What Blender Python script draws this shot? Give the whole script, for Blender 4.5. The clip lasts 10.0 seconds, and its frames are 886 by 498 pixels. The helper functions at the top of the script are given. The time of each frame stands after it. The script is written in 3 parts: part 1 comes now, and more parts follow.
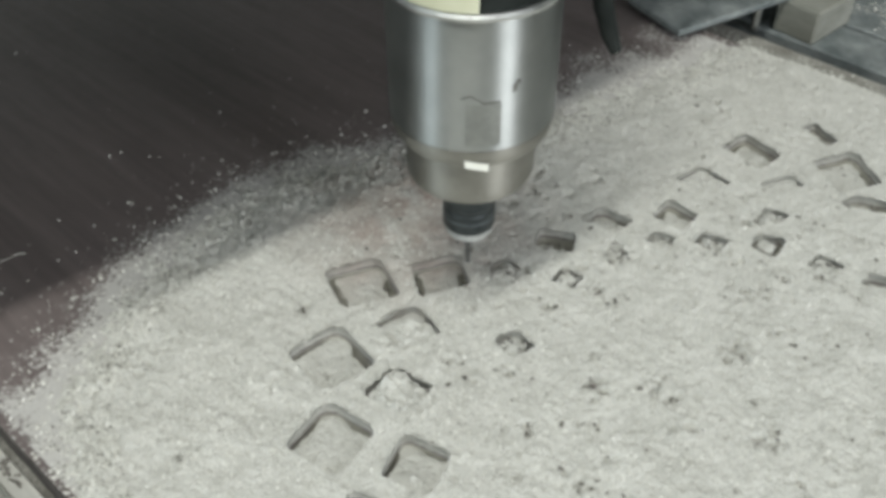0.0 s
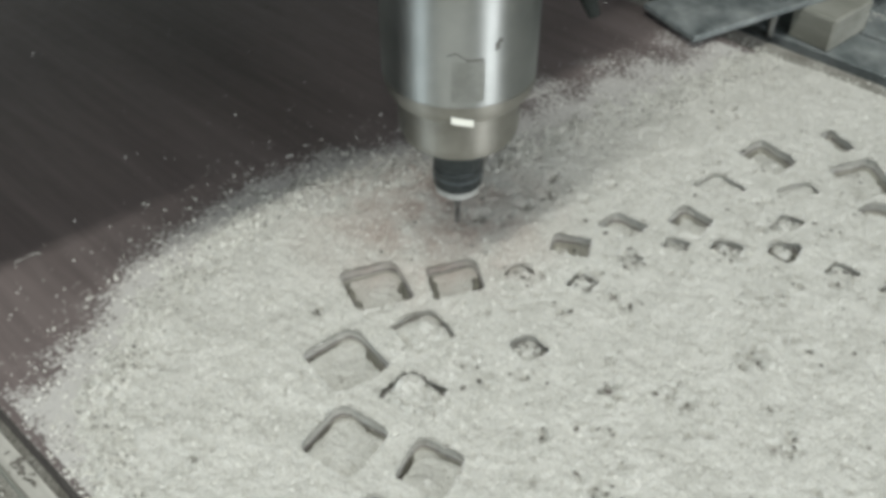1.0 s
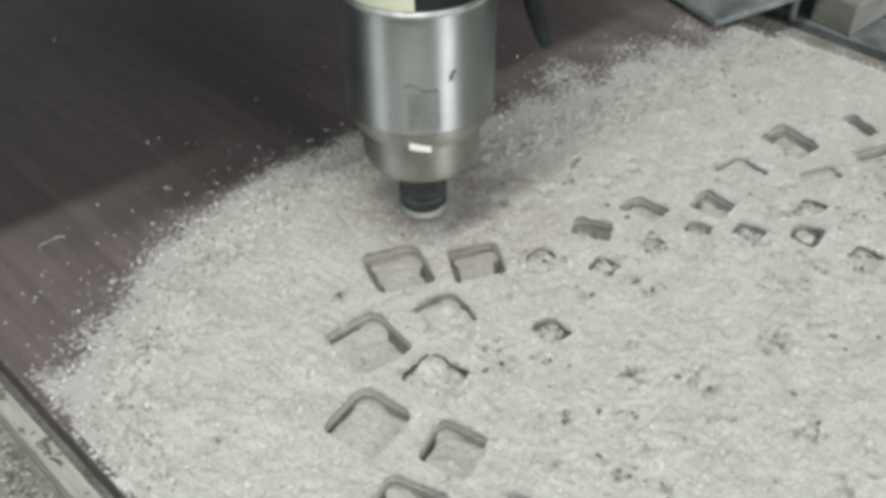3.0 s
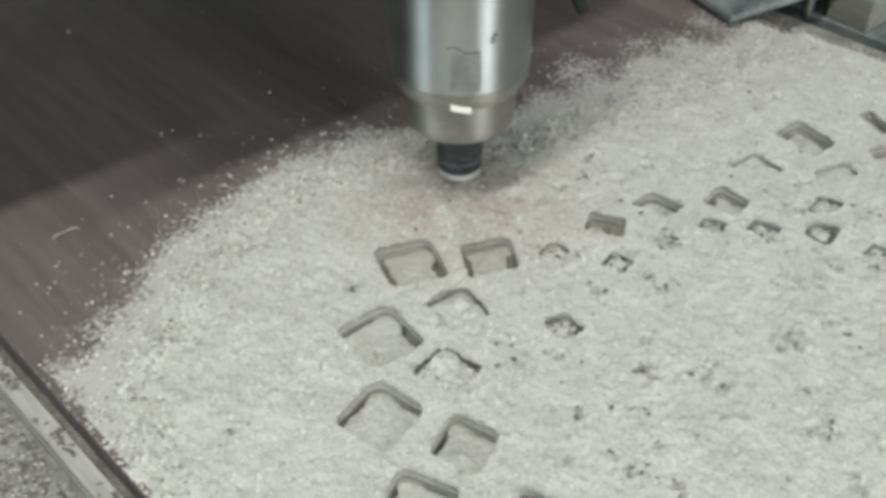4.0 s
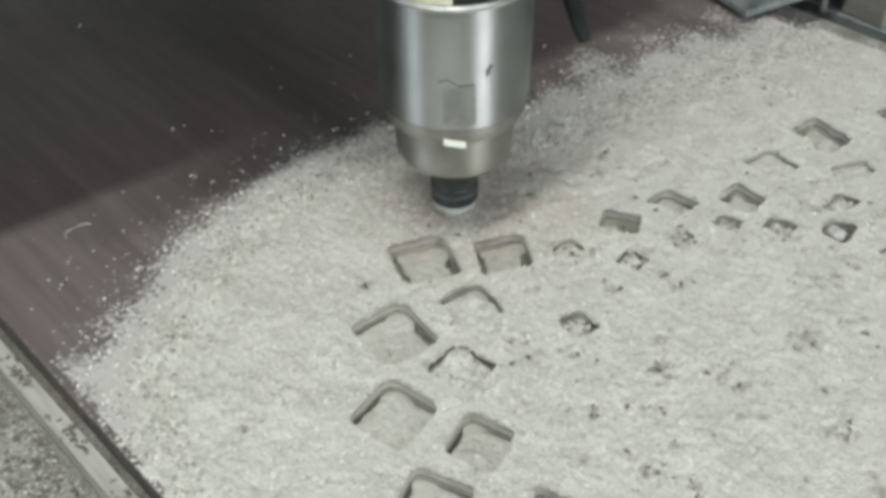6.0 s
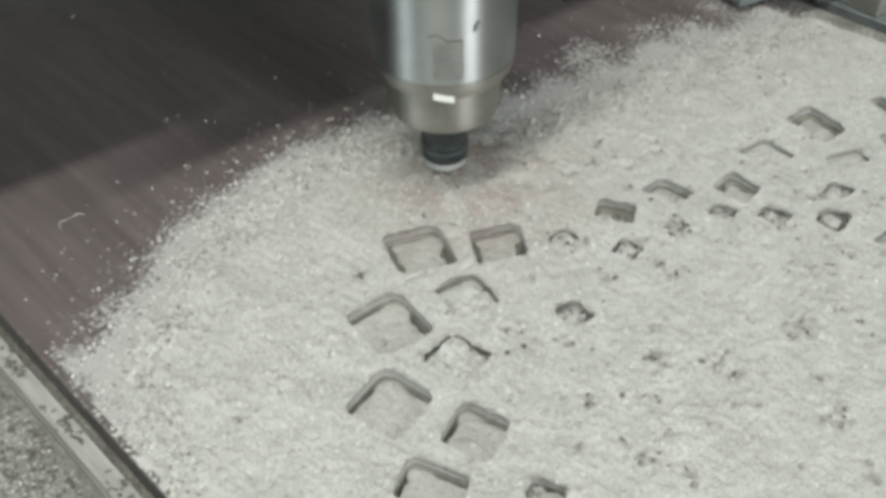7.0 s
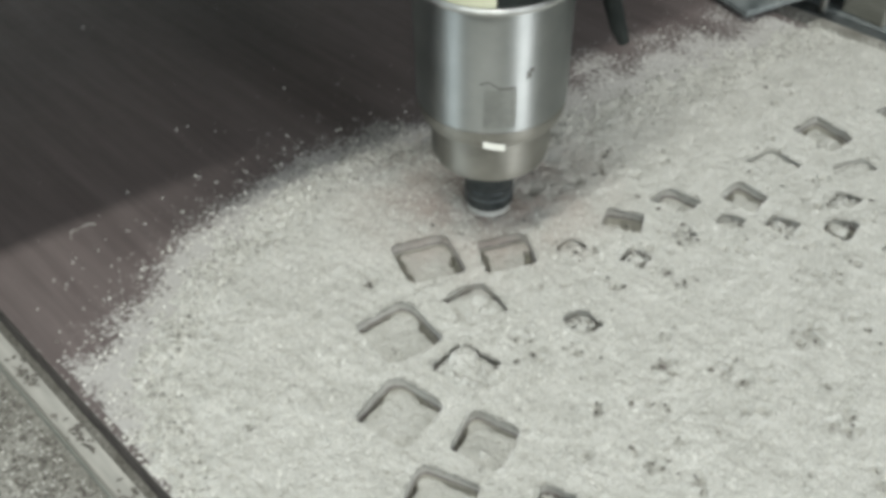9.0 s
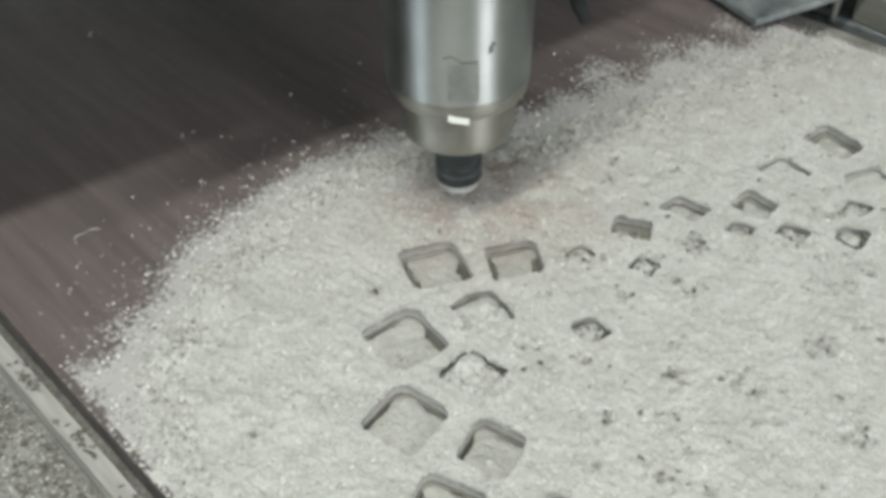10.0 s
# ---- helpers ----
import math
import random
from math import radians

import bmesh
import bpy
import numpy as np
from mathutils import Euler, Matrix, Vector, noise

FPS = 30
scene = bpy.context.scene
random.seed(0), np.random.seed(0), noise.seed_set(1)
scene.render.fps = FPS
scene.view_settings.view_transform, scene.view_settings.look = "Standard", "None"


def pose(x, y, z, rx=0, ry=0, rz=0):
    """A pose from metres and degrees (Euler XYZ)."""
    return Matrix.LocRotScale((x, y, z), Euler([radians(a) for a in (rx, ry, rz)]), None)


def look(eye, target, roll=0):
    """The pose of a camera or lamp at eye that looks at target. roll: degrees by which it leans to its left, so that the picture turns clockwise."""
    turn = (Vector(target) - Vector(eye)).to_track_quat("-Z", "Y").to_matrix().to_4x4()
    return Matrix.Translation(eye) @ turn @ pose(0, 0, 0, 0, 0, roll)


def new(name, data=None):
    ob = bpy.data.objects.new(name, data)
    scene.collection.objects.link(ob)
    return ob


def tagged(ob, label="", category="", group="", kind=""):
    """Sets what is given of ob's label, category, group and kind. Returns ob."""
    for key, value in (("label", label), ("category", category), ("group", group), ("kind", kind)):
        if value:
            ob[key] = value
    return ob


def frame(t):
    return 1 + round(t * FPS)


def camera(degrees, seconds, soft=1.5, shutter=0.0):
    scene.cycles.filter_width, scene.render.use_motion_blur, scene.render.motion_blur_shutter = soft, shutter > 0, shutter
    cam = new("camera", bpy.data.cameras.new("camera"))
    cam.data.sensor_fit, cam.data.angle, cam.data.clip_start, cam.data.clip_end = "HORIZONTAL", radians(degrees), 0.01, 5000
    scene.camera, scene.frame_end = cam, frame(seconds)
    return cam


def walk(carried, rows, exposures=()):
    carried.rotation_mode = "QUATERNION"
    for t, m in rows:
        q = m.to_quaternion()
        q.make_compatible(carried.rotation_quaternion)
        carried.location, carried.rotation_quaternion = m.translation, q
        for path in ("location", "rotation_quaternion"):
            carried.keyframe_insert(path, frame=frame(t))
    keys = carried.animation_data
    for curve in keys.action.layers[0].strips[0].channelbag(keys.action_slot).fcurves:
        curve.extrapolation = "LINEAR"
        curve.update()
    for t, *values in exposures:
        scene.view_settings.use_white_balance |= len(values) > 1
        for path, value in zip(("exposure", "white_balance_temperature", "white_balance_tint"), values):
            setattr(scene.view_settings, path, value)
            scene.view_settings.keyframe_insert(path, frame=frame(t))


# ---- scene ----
cam = camera(50.2, 10.0, soft=4.2, shutter=0.5)
# seconds, place, tilt, lean, heading
PATH = [
    (0, -0.22338, -0.19141, 0.27686, 47.460, -0.081, -47.315),
    (0.5, -0.22497, -0.19188, 0.27705, 47.440, -0.177, -47.200),
    (1, -0.22568, -0.18966, 0.27589, 47.826, -0.020, -46.651),
    (1.5, -0.22366, -0.18981, 0.27595, 47.391, -0.504, -45.796),
    (2, -0.22747, -0.18973, 0.27333, 47.244, -0.719, -44.731),
    (2.5, -0.22895, -0.18953, 0.27414, 47.112, -0.730, -45.336),
    (2.7, -0.22910, -0.18924, 0.27411, 47.246, -0.734, -45.592),
    (3.8, -0.22991, -0.18768, 0.27391, 47.030, -0.758, -44.814),
    (4, -0.23006, -0.18740, 0.27387, 46.877, -0.762, -44.719),
    (4.5, -0.22972, -0.18609, 0.27302, 46.538, -0.741, -44.554),
    (5, -0.23051, -0.18492, 0.27466, 46.560, -0.884, -44.634),
    (5.2, -0.23052, -0.18462, 0.27430, 46.844, -0.890, -44.599),
    (6.3, -0.23059, -0.18298, 0.27235, 46.400, -0.919, -44.202),
    (6.5, -0.23060, -0.18268, 0.27199, 46.282, -0.924, -44.405),
    (7, -0.23087, -0.18400, 0.27166, 46.118, -0.842, -44.588),
    (7.5, -0.23276, -0.18370, 0.27455, 46.562, -0.873, -44.666),
    (8, -0.23347, -0.18552, 0.27392, 47.267, -1.262, -44.593),
    (8.5, -0.23336, -0.18376, 0.27351, 46.843, -1.057, -44.530),
    (9, -0.23322, -0.18380, 0.27291, 46.712, -1.122, -44.238),
    (9.5, -0.23309, -0.18470, 0.27024, 47.153, -0.811, -43.982),
    (10, -0.23304, -0.18241, 0.26857, 47.474, -1.053, -43.850),
]
EXPOSURES = [(0.0, 0.0), (10.0, 0.0)]
walk(cam, [(t, pose(x, y, z, tilt, 0, heading) @ pose(0, 0, 0, 0, 0, lean)) for t, x, y, z, tilt, lean, heading in PATH], EXPOSURES)

# ---- light ----
world = bpy.data.worlds.new("workshop_sky")
scene.world = world
world.use_nodes = True
sky = world.node_tree.nodes.new("ShaderNodeTexSky")
sky.sky_type, sky.sun_disc = "NISHITA", False
sky.sun_elevation, sky.sun_rotation = radians(40), radians(200)
world.node_tree.links.new(sky.outputs[0], world.node_tree.nodes["Background"].inputs[0])
world.node_tree.nodes["Background"].inputs[1].default_value = 0.1


def area_lamp(name, eye, target, width, depth, watts, colour, roll=0):
    data = bpy.data.lights.new(name, "AREA")
    data.shape, data.size, data.size_y, data.energy, data.color = "RECTANGLE", width, depth, watts, colour
    ob = new(name, data)
    ob.matrix_world = look(eye, target, roll)
    return ob


TUBE_A = (-0.65, -0.22, 2.05)    # unseen overhead lamp beside the machine, set to cast the gantry's shadow
FILL_B = (-1.5, -1.6, 2.05)    # unseen lamp added behind the camera as fill
area_lamp("unseen_overhead_lamp", TUBE_A, (TUBE_A[0], TUBE_A[1], 0), 1.2, 0.12, 28, (0.985, 1.0, 0.935)).matrix_world = pose(*TUBE_A, 0, 0, -9)
area_lamp("unseen_overhead_lamp", FILL_B, (FILL_B[0], FILL_B[1], 0), 1.2, 0.10, 8, (0.985, 1.0, 0.935), 45)
area_lamp("daylight", (-0.30, -2.93, 0.80), (-0.30, 0, 0.75), 0.9, 1.4, 52, (0.95, 0.98, 1.0))
area_lamp("daylight", (-2.93, 0.70, 0.80), (0, 0.70, 0.75), 1.1, 1.4, 28, (0.84, 0.95, 1.0))


# ---- materials ----
def ramp_mix(nt, fac, low, high, stops=(0.35, 0.65)):
    node = nt.nodes.new("ShaderNodeValToRGB")
    node.color_ramp.elements[0].position, node.color_ramp.elements[1].position = stops
    node.color_ramp.elements[0].color, node.color_ramp.elements[1].color = (*low, 1), (*high, 1)
    nt.links.new(fac, node.inputs[0])
    return node.outputs[0]


def noise_of(nt, scale, detail=4.0, stretch=(1, 1, 1), rough=0.55):
    coord = nt.nodes.new("ShaderNodeTexCoord")
    mapping = nt.nodes.new("ShaderNodeMapping")
    mapping.inputs["Scale"].default_value = stretch
    tex = nt.nodes.new("ShaderNodeTexNoise")
    tex.inputs["Scale"].default_value, tex.inputs["Detail"].default_value = scale, detail
    tex.inputs["Roughness"].default_value = rough
    nt.links.new(coord.outputs["Object"], mapping.inputs[0])
    nt.links.new(mapping.outputs[0], tex.inputs["Vector"])
    return tex.outputs["Fac"]


def mixed(nt, fac, a, b, mode="MIX"):
    node = nt.nodes.new("ShaderNodeMix")
    node.data_type, node.blend_type = "RGBA", mode
    for socket, value in ((node.inputs[0], fac), (node.inputs[6], a), (node.inputs[7], b)):
        if isinstance(value, (int, float)):
            socket.default_value = value
        elif isinstance(value, tuple):
            socket.default_value = (*value, 1)
        else:
            nt.links.new(value, socket)
    return node.outputs[2]


def material(name, low, high, scale=60.0, rough=(0.5, 0.7), metal=0.0, bump=0.0, bump_scale=None, stretch=(1, 1, 1), fine=None, coat=0.0):
    """Two-scale procedural surface: broad tone change, fine grain, uneven gloss, relief."""
    mat = bpy.data.materials.new(name)
    mat.use_nodes = True
    nt = mat.node_tree
    bsdf = nt.nodes["Principled BSDF"]
    broad = noise_of(nt, scale, 4, stretch)
    colour = ramp_mix(nt, broad, low, high)
    if fine:
        grain = noise_of(nt, fine[0], 3, stretch)
        colour = mixed(nt, 1.0, colour, ramp_mix(nt, grain, (fine[1],) * 3, (fine[2],) * 3, (0.3, 0.7)), "MULTIPLY")
    nt.links.new(colour, bsdf.inputs["Base Color"])
    gloss = ramp_mix(nt, noise_of(nt, scale * 2.3, 3), (rough[0],) * 3, (rough[1],) * 3)
    nt.links.new(gloss, bsdf.inputs["Roughness"])
    bsdf.inputs["Metallic"].default_value = metal
    bsdf.inputs["Coat Weight"].default_value = coat
    if bump:
        node = nt.nodes.new("ShaderNodeBump")
        node.inputs["Strength"].default_value, node.inputs["Distance"].default_value = 1.0, bump
        nt.links.new(noise_of(nt, bump_scale or scale * 4, 4, stretch), node.inputs["Height"])
        nt.links.new(node.outputs[0], bsdf.inputs["Normal"])
    return mat


def sawdust_material():
    """Pale packed dust: broad tone drift, dark flecks for shaded pits, a pinkish patch where the cutter worked,
    deepened for the spindle's shade.
    """
    mat = material("sawdust", (0.66, 0.655, 0.61), (0.76, 0.755, 0.71), 70, (0.9, 1.0), 0, 0.0016, 900, fine=(1300, 0.80, 1.05))
    nt = mat.node_tree
    bsdf = nt.nodes["Principled BSDF"]
    base = bsdf.inputs["Base Color"].links[0].from_socket
    # Two noise masks put the shade of small pits and gaps into the colour.
    flecks = mixed(nt, 1.0, base, ramp_mix(nt, noise_of(nt, 480, 3, (1, 1, 1), 0.65), (0.78, 0.77, 0.74), (1, 1, 1), (0.32, 0.42)), "MULTIPLY")
    rare = mixed(nt, 1.0, flecks, ramp_mix(nt, noise_of(nt, 170, 5, (1.1, 0.9, 1), 0.7), (0.40, 0.385, 0.36), (1, 1, 1), (0.29, 0.37)), "MULTIPLY")
    # Pinkish dust round the cutter, darkened further in place of the spindle's soft shade.
    coord, shift, ball = (nt.nodes.new(k) for k in ("ShaderNodeTexCoord", "ShaderNodeMapping", "ShaderNodeTexGradient"))
    ball.gradient_type = "SPHERICAL"
    shift.inputs["Location"].default_value, shift.inputs["Scale"].default_value = (-0.1, -0.55, 0), (14, 14, 14)
    nt.links.new(coord.outputs["Object"], shift.inputs[0])
    nt.links.new(shift.outputs[0], ball.inputs[0])
    patch = mixed(nt, 1.0, ball.outputs[0], ramp_mix(nt, noise_of(nt, 60, 4), (0, 0, 0), (1.4, 1.4, 1.4), (0.32, 0.66)), "MULTIPLY")
    nt.links.new(mixed(nt, patch, rare, (0.46, 0.38, 0.335)), bsdf.inputs["Base Color"])
    return mat


M_DUST = sawdust_material()
M_FLAKE = material("wood_flakes", (0.60, 0.59, 0.54), (0.86, 0.855, 0.81), 700, (0.8, 0.95))
M_CHIP = material("dark_chips", (0.085, 0.078, 0.07), (0.22, 0.205, 0.18), 900, (0.8, 0.95))
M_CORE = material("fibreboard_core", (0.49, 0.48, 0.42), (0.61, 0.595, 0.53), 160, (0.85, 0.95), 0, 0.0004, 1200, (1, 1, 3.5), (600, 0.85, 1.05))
M_LAMINATE = material("brown_woodgrain_laminate", (0.142, 0.117, 0.114), (0.188, 0.157, 0.153), 55, (0.34, 0.48), 0, 0.00012, 500, (1, 0.07, 1), (260, 0.84, 1.08), coat=0.45)
M_LAMINATE.node_tree.nodes["Principled BSDF"].inputs["Coat Roughness"].default_value = 0.30


def dusted_laminate():
    """The laminate again shows through a film of dust whose density the mesh carries."""
    nt = M_LAMINATE.node_tree
    shader = nt.nodes["Principled BSDF"]
    base = shader.inputs["Base Color"].links[0].from_socket
    density = nt.nodes.new("ShaderNodeAttribute")
    density.attribute_name = "dust_density"
    speck = nt.nodes.new("ShaderNodeMath")
    speck.operation = "SUBTRACT"
    nt.links.new(density.outputs["Fac"], speck.inputs[0])
    nt.links.new(noise_of(nt, 420, 3, (1, 1, 1), 0.7), speck.inputs[1])
    film = ramp_mix(nt, speck.outputs[0], (0, 0, 0), (0.9, 0.9, 0.9), (0.0, 0.14))
    nt.links.new(mixed(nt, film, base, (0.56, 0.55, 0.53)), shader.inputs["Base Color"])
    old = shader.inputs["Roughness"].links[0].from_socket
    nt.links.new(mixed(nt, film, old, (0.95, 0.95, 0.95)), shader.inputs["Roughness"])


dusted_laminate()
M_BED = material("dusty_spoilboard", (0.27, 0.26, 0.23), (0.47, 0.46, 0.42), 60, (0.9, 1.0), 0, 0.0012, 600, fine=(800, 0.42, 1.15))
M_ALU = material("dusty_aluminium", (0.15, 0.175, 0.18), (0.36, 0.39, 0.39), 38, (0.45, 0.7), 0.4, 0.0003, 400, fine=(200, 0.8, 1.05))
M_BATTEN = material("pale_batten", (0.36, 0.355, 0.325), (0.53, 0.52, 0.48), 70, (0.7, 0.9), 0, 0.0003, 500, (1, 0.15, 1), (300, 0.8, 1.05))
M_STEEL = material("polished_steel", (0.37, 0.385, 0.375), (0.46, 0.475, 0.465), 40, (0.44, 0.50), 1.0)
M_SATIN = material("satin_steel", (0.29, 0.282, 0.25), (0.38, 0.37, 0.335), 60, (0.48, 0.56), 0.9, 0.00004, 900)
for turned, amount in ((M_STEEL, 0.92), (M_SATIN, 0.8)):
    nt = turned.node_tree
    tangent = nt.nodes.new("ShaderNodeTangent")
    tangent.direction_type, tangent.axis = "RADIAL", "Z"
    shader = nt.nodes["Principled BSDF"]
    nt.links.new(tangent.outputs[0], shader.inputs["Tangent"])
    shader.inputs["Anisotropic"].default_value, shader.inputs["Anisotropic Rotation"].default_value = amount, 0.25
M_BLACKED = material("blackened_steel", (0.035, 0.042, 0.045), (0.075, 0.085, 0.088), 120, (0.35, 0.5), 0.7, 0.00005, 900)
M_GLINT = material("nut_glint_steel", (0.085, 0.10, 0.11), (0.14, 0.16, 0.17), 200, (0.4, 0.55), 0.6)
M_CHROME = material("bright_steel", (0.55, 0.56, 0.55), (0.68, 0.69, 0.68), 100, (0.3, 0.42), 1.0)
M_RING = material("worn_nut_ring", (0.42, 0.43, 0.42), (0.55, 0.56, 0.55), 300, (0.5, 0.65), 0.3)
M_CARBIDE = material("carbide", (0.12, 0.12, 0.12), (0.22, 0.22, 0.22), 300, (0.3, 0.45), 0.8)
M_CREAM = material("cream_plastic", (0.62, 0.62, 0.44), (0.72, 0.72, 0.56), 40, (0.4, 0.55))
M_FADED = material("faded_print", (0.33, 0.34, 0.325), (0.42, 0.43, 0.415), 160, (0.46, 0.54), 0.97)
M_WHITE = material("white_sticker", (0.80, 0.80, 0.72), (0.88, 0.88, 0.82), 200, (0.4, 0.5))
M_INK = material("grey_ink", (0.10, 0.10, 0.09), (0.17, 0.17, 0.15), 300, (0.5, 0.6))
M_RUBBER = material("black_rubber", (0.010, 0.013, 0.012), (0.022, 0.026, 0.024), 80, (0.8, 0.92), 0, 0.0002, 500)
M_RUBBER.node_tree.nodes["Principled BSDF"].inputs["Specular IOR Level"].default_value = 0.25
M_GANTRY = material("grey_painted_steel", (0.17, 0.188, 0.19), (0.23, 0.248, 0.25), 12, (0.5, 0.65), 0.1, 0.0001, 200)
M_PINE = material("dusty_pine", (0.205, 0.208, 0.18), (0.30, 0.303, 0.27), 50, (0.8, 0.95), 0, 0.0003, 400, (1, 0.2, 1), (300, 0.85, 1.05))
M_WALL = material("workshop_plaster", (0.50, 0.51, 0.49), (0.58, 0.59, 0.57), 3, (0.85, 0.95), 0, 0.002, 30)
M_CEILING = material("ceiling_paint", (0.55, 0.56, 0.55), (0.62, 0.63, 0.62), 3, (0.85, 0.95))
M_CONCRETE = material("concrete_floor", (0.20, 0.20, 0.19), (0.30, 0.30, 0.28), 4, (0.7, 0.9), 0, 0.002, 40)
# Near-black tone puts the shade on the board's left side into the colour.
M_EDGE_SHADE = material("board_edge_shade", (0.035, 0.03, 0.028), (0.06, 0.052, 0.048), 60, (0.5, 0.65), 0, 0.0001, 500)
M_FRAME = material("grey_frame_paint", (0.20, 0.22, 0.23), (0.27, 0.29, 0.30), 20, (0.45, 0.6))


# ---- mesh helpers ----
def mesh_object(name, bm, mat, parent=None, label="", smooth=False):
    data = bpy.data.meshes.new(name)
    bmesh.ops.recalc_face_normals(bm, faces=bm.faces[:])
    bm.to_mesh(data)
    bm.free()
    for m in mat if isinstance(mat, (list, tuple)) else (mat,):
        data.materials.append(m)
    if smooth:
        data.polygons.foreach_set("use_smooth", [True] * len(data.polygons))
        data.set_sharp_from_angle(angle=radians(32))
    ob = new(name, data)
    if parent:
        ob.parent = parent
    if label:
        ob["label"] = label
    return ob


def part(name, bm, mat, parent, label="", smooth=False):
    return mesh_object(name, bm, mat, parent, label, smooth)


def add_box(bm, x0, x1, y0, y1, z0, z1, bevel=0.0):
    made = bmesh.ops.create_cube(bm, size=1.0, matrix=Matrix.Translation(((x0 + x1) / 2, (y0 + y1) / 2, (z0 + z1) / 2)) @ Matrix.Diagonal((x1 - x0, y1 - y0, z1 - z0, 1)))
    if bevel:
        edges = list({e for v in made["verts"] for e in v.link_edges})
        bmesh.ops.bevel(bm, geom=edges, offset=bevel, segments=2, affect="EDGES", profile=0.5)
    return bm


def box(x0, x1, y0, y1, z0, z1, bevel=0.0):
    return add_box(bmesh.new(), x0, x1, y0, y1, z0, z1, bevel)


def lathe(profile, segments=64, cap=True):
    """A turned shape round the z axis from (radius, height) rows."""
    bm = bmesh.new()
    rings = [[bm.verts.new((r * math.cos(2 * math.pi * i / segments), r * math.sin(2 * math.pi * i / segments), z)) for i in range(segments)] for r, z in profile]
    for a, b in zip(rings, rings[1:]):
        for i in range(segments):
            bm.faces.new((a[i], a[(i + 1) % segments], b[(i + 1) % segments], b[i]))
    if cap:
        bm.faces.new(rings[0])
        bm.faces.new(rings[-1])
    return bm


def curved_patch(radius, a0, a1, z0, z1, thick, steps=24, slope=0.0):
    """A thin curved sheet on a cylinder, between two angles (degrees) and heights."""
    bm = bmesh.new()
    rows = []
    for i in range(steps + 1):
        a, rise = radians(a0 + (a1 - a0) * i / steps), slope * i / steps
        rows.append([bm.verts.new((r * math.cos(a), r * math.sin(a), z + rise)) for r, z in ((radius, z0), (radius, z1), (radius + thick, z1), (radius + thick, z0))])
    for a, b in zip(rows, rows[1:]):
        for k in range(4):
            bm.faces.new((a[k], a[(k + 1) % 4], b[(k + 1) % 4], b[k]))
    bm.faces.new(rows[0])
    bm.faces.new(rows[-1])
    return bm


def tube(points, radii, segments=14):
    """A round bar along points, with a radius at each."""
    bm = bmesh.new()
    pts = [Vector(p) for p in points]
    rings = []
    for i, p in enumerate(pts):
        ahead = (pts[min(i + 1, len(pts) - 1)] - pts[max(i - 1, 0)]).normalized()
        side = ahead.cross(Vector((0.3, 0.9, 0.1))).normalized()
        up = ahead.cross(side)
        rings.append([bm.verts.new(p + radii[i] * (math.cos(2 * math.pi * k / segments) * side + math.sin(2 * math.pi * k / segments) * up)) for k in range(segments)])
    for a, b in zip(rings, rings[1:]):
        for k in range(segments):
            bm.faces.new((a[k], a[(k + 1) % segments], b[(k + 1) % segments], b[k]))
    bm.faces.new(rings[0])
    bm.faces.new(rings[-1])
    return bm


# ---- the cut pattern: centre and corner places in millimetres, fill of the pocket, corner radius ----
def square_cut(left, top, right):
    """Four corners of a cut from three: the fourth closes the parallelogram."""
    return [left, top, right, (left[0] + right[0] - top[0], left[1] + right[1] - top[1])]


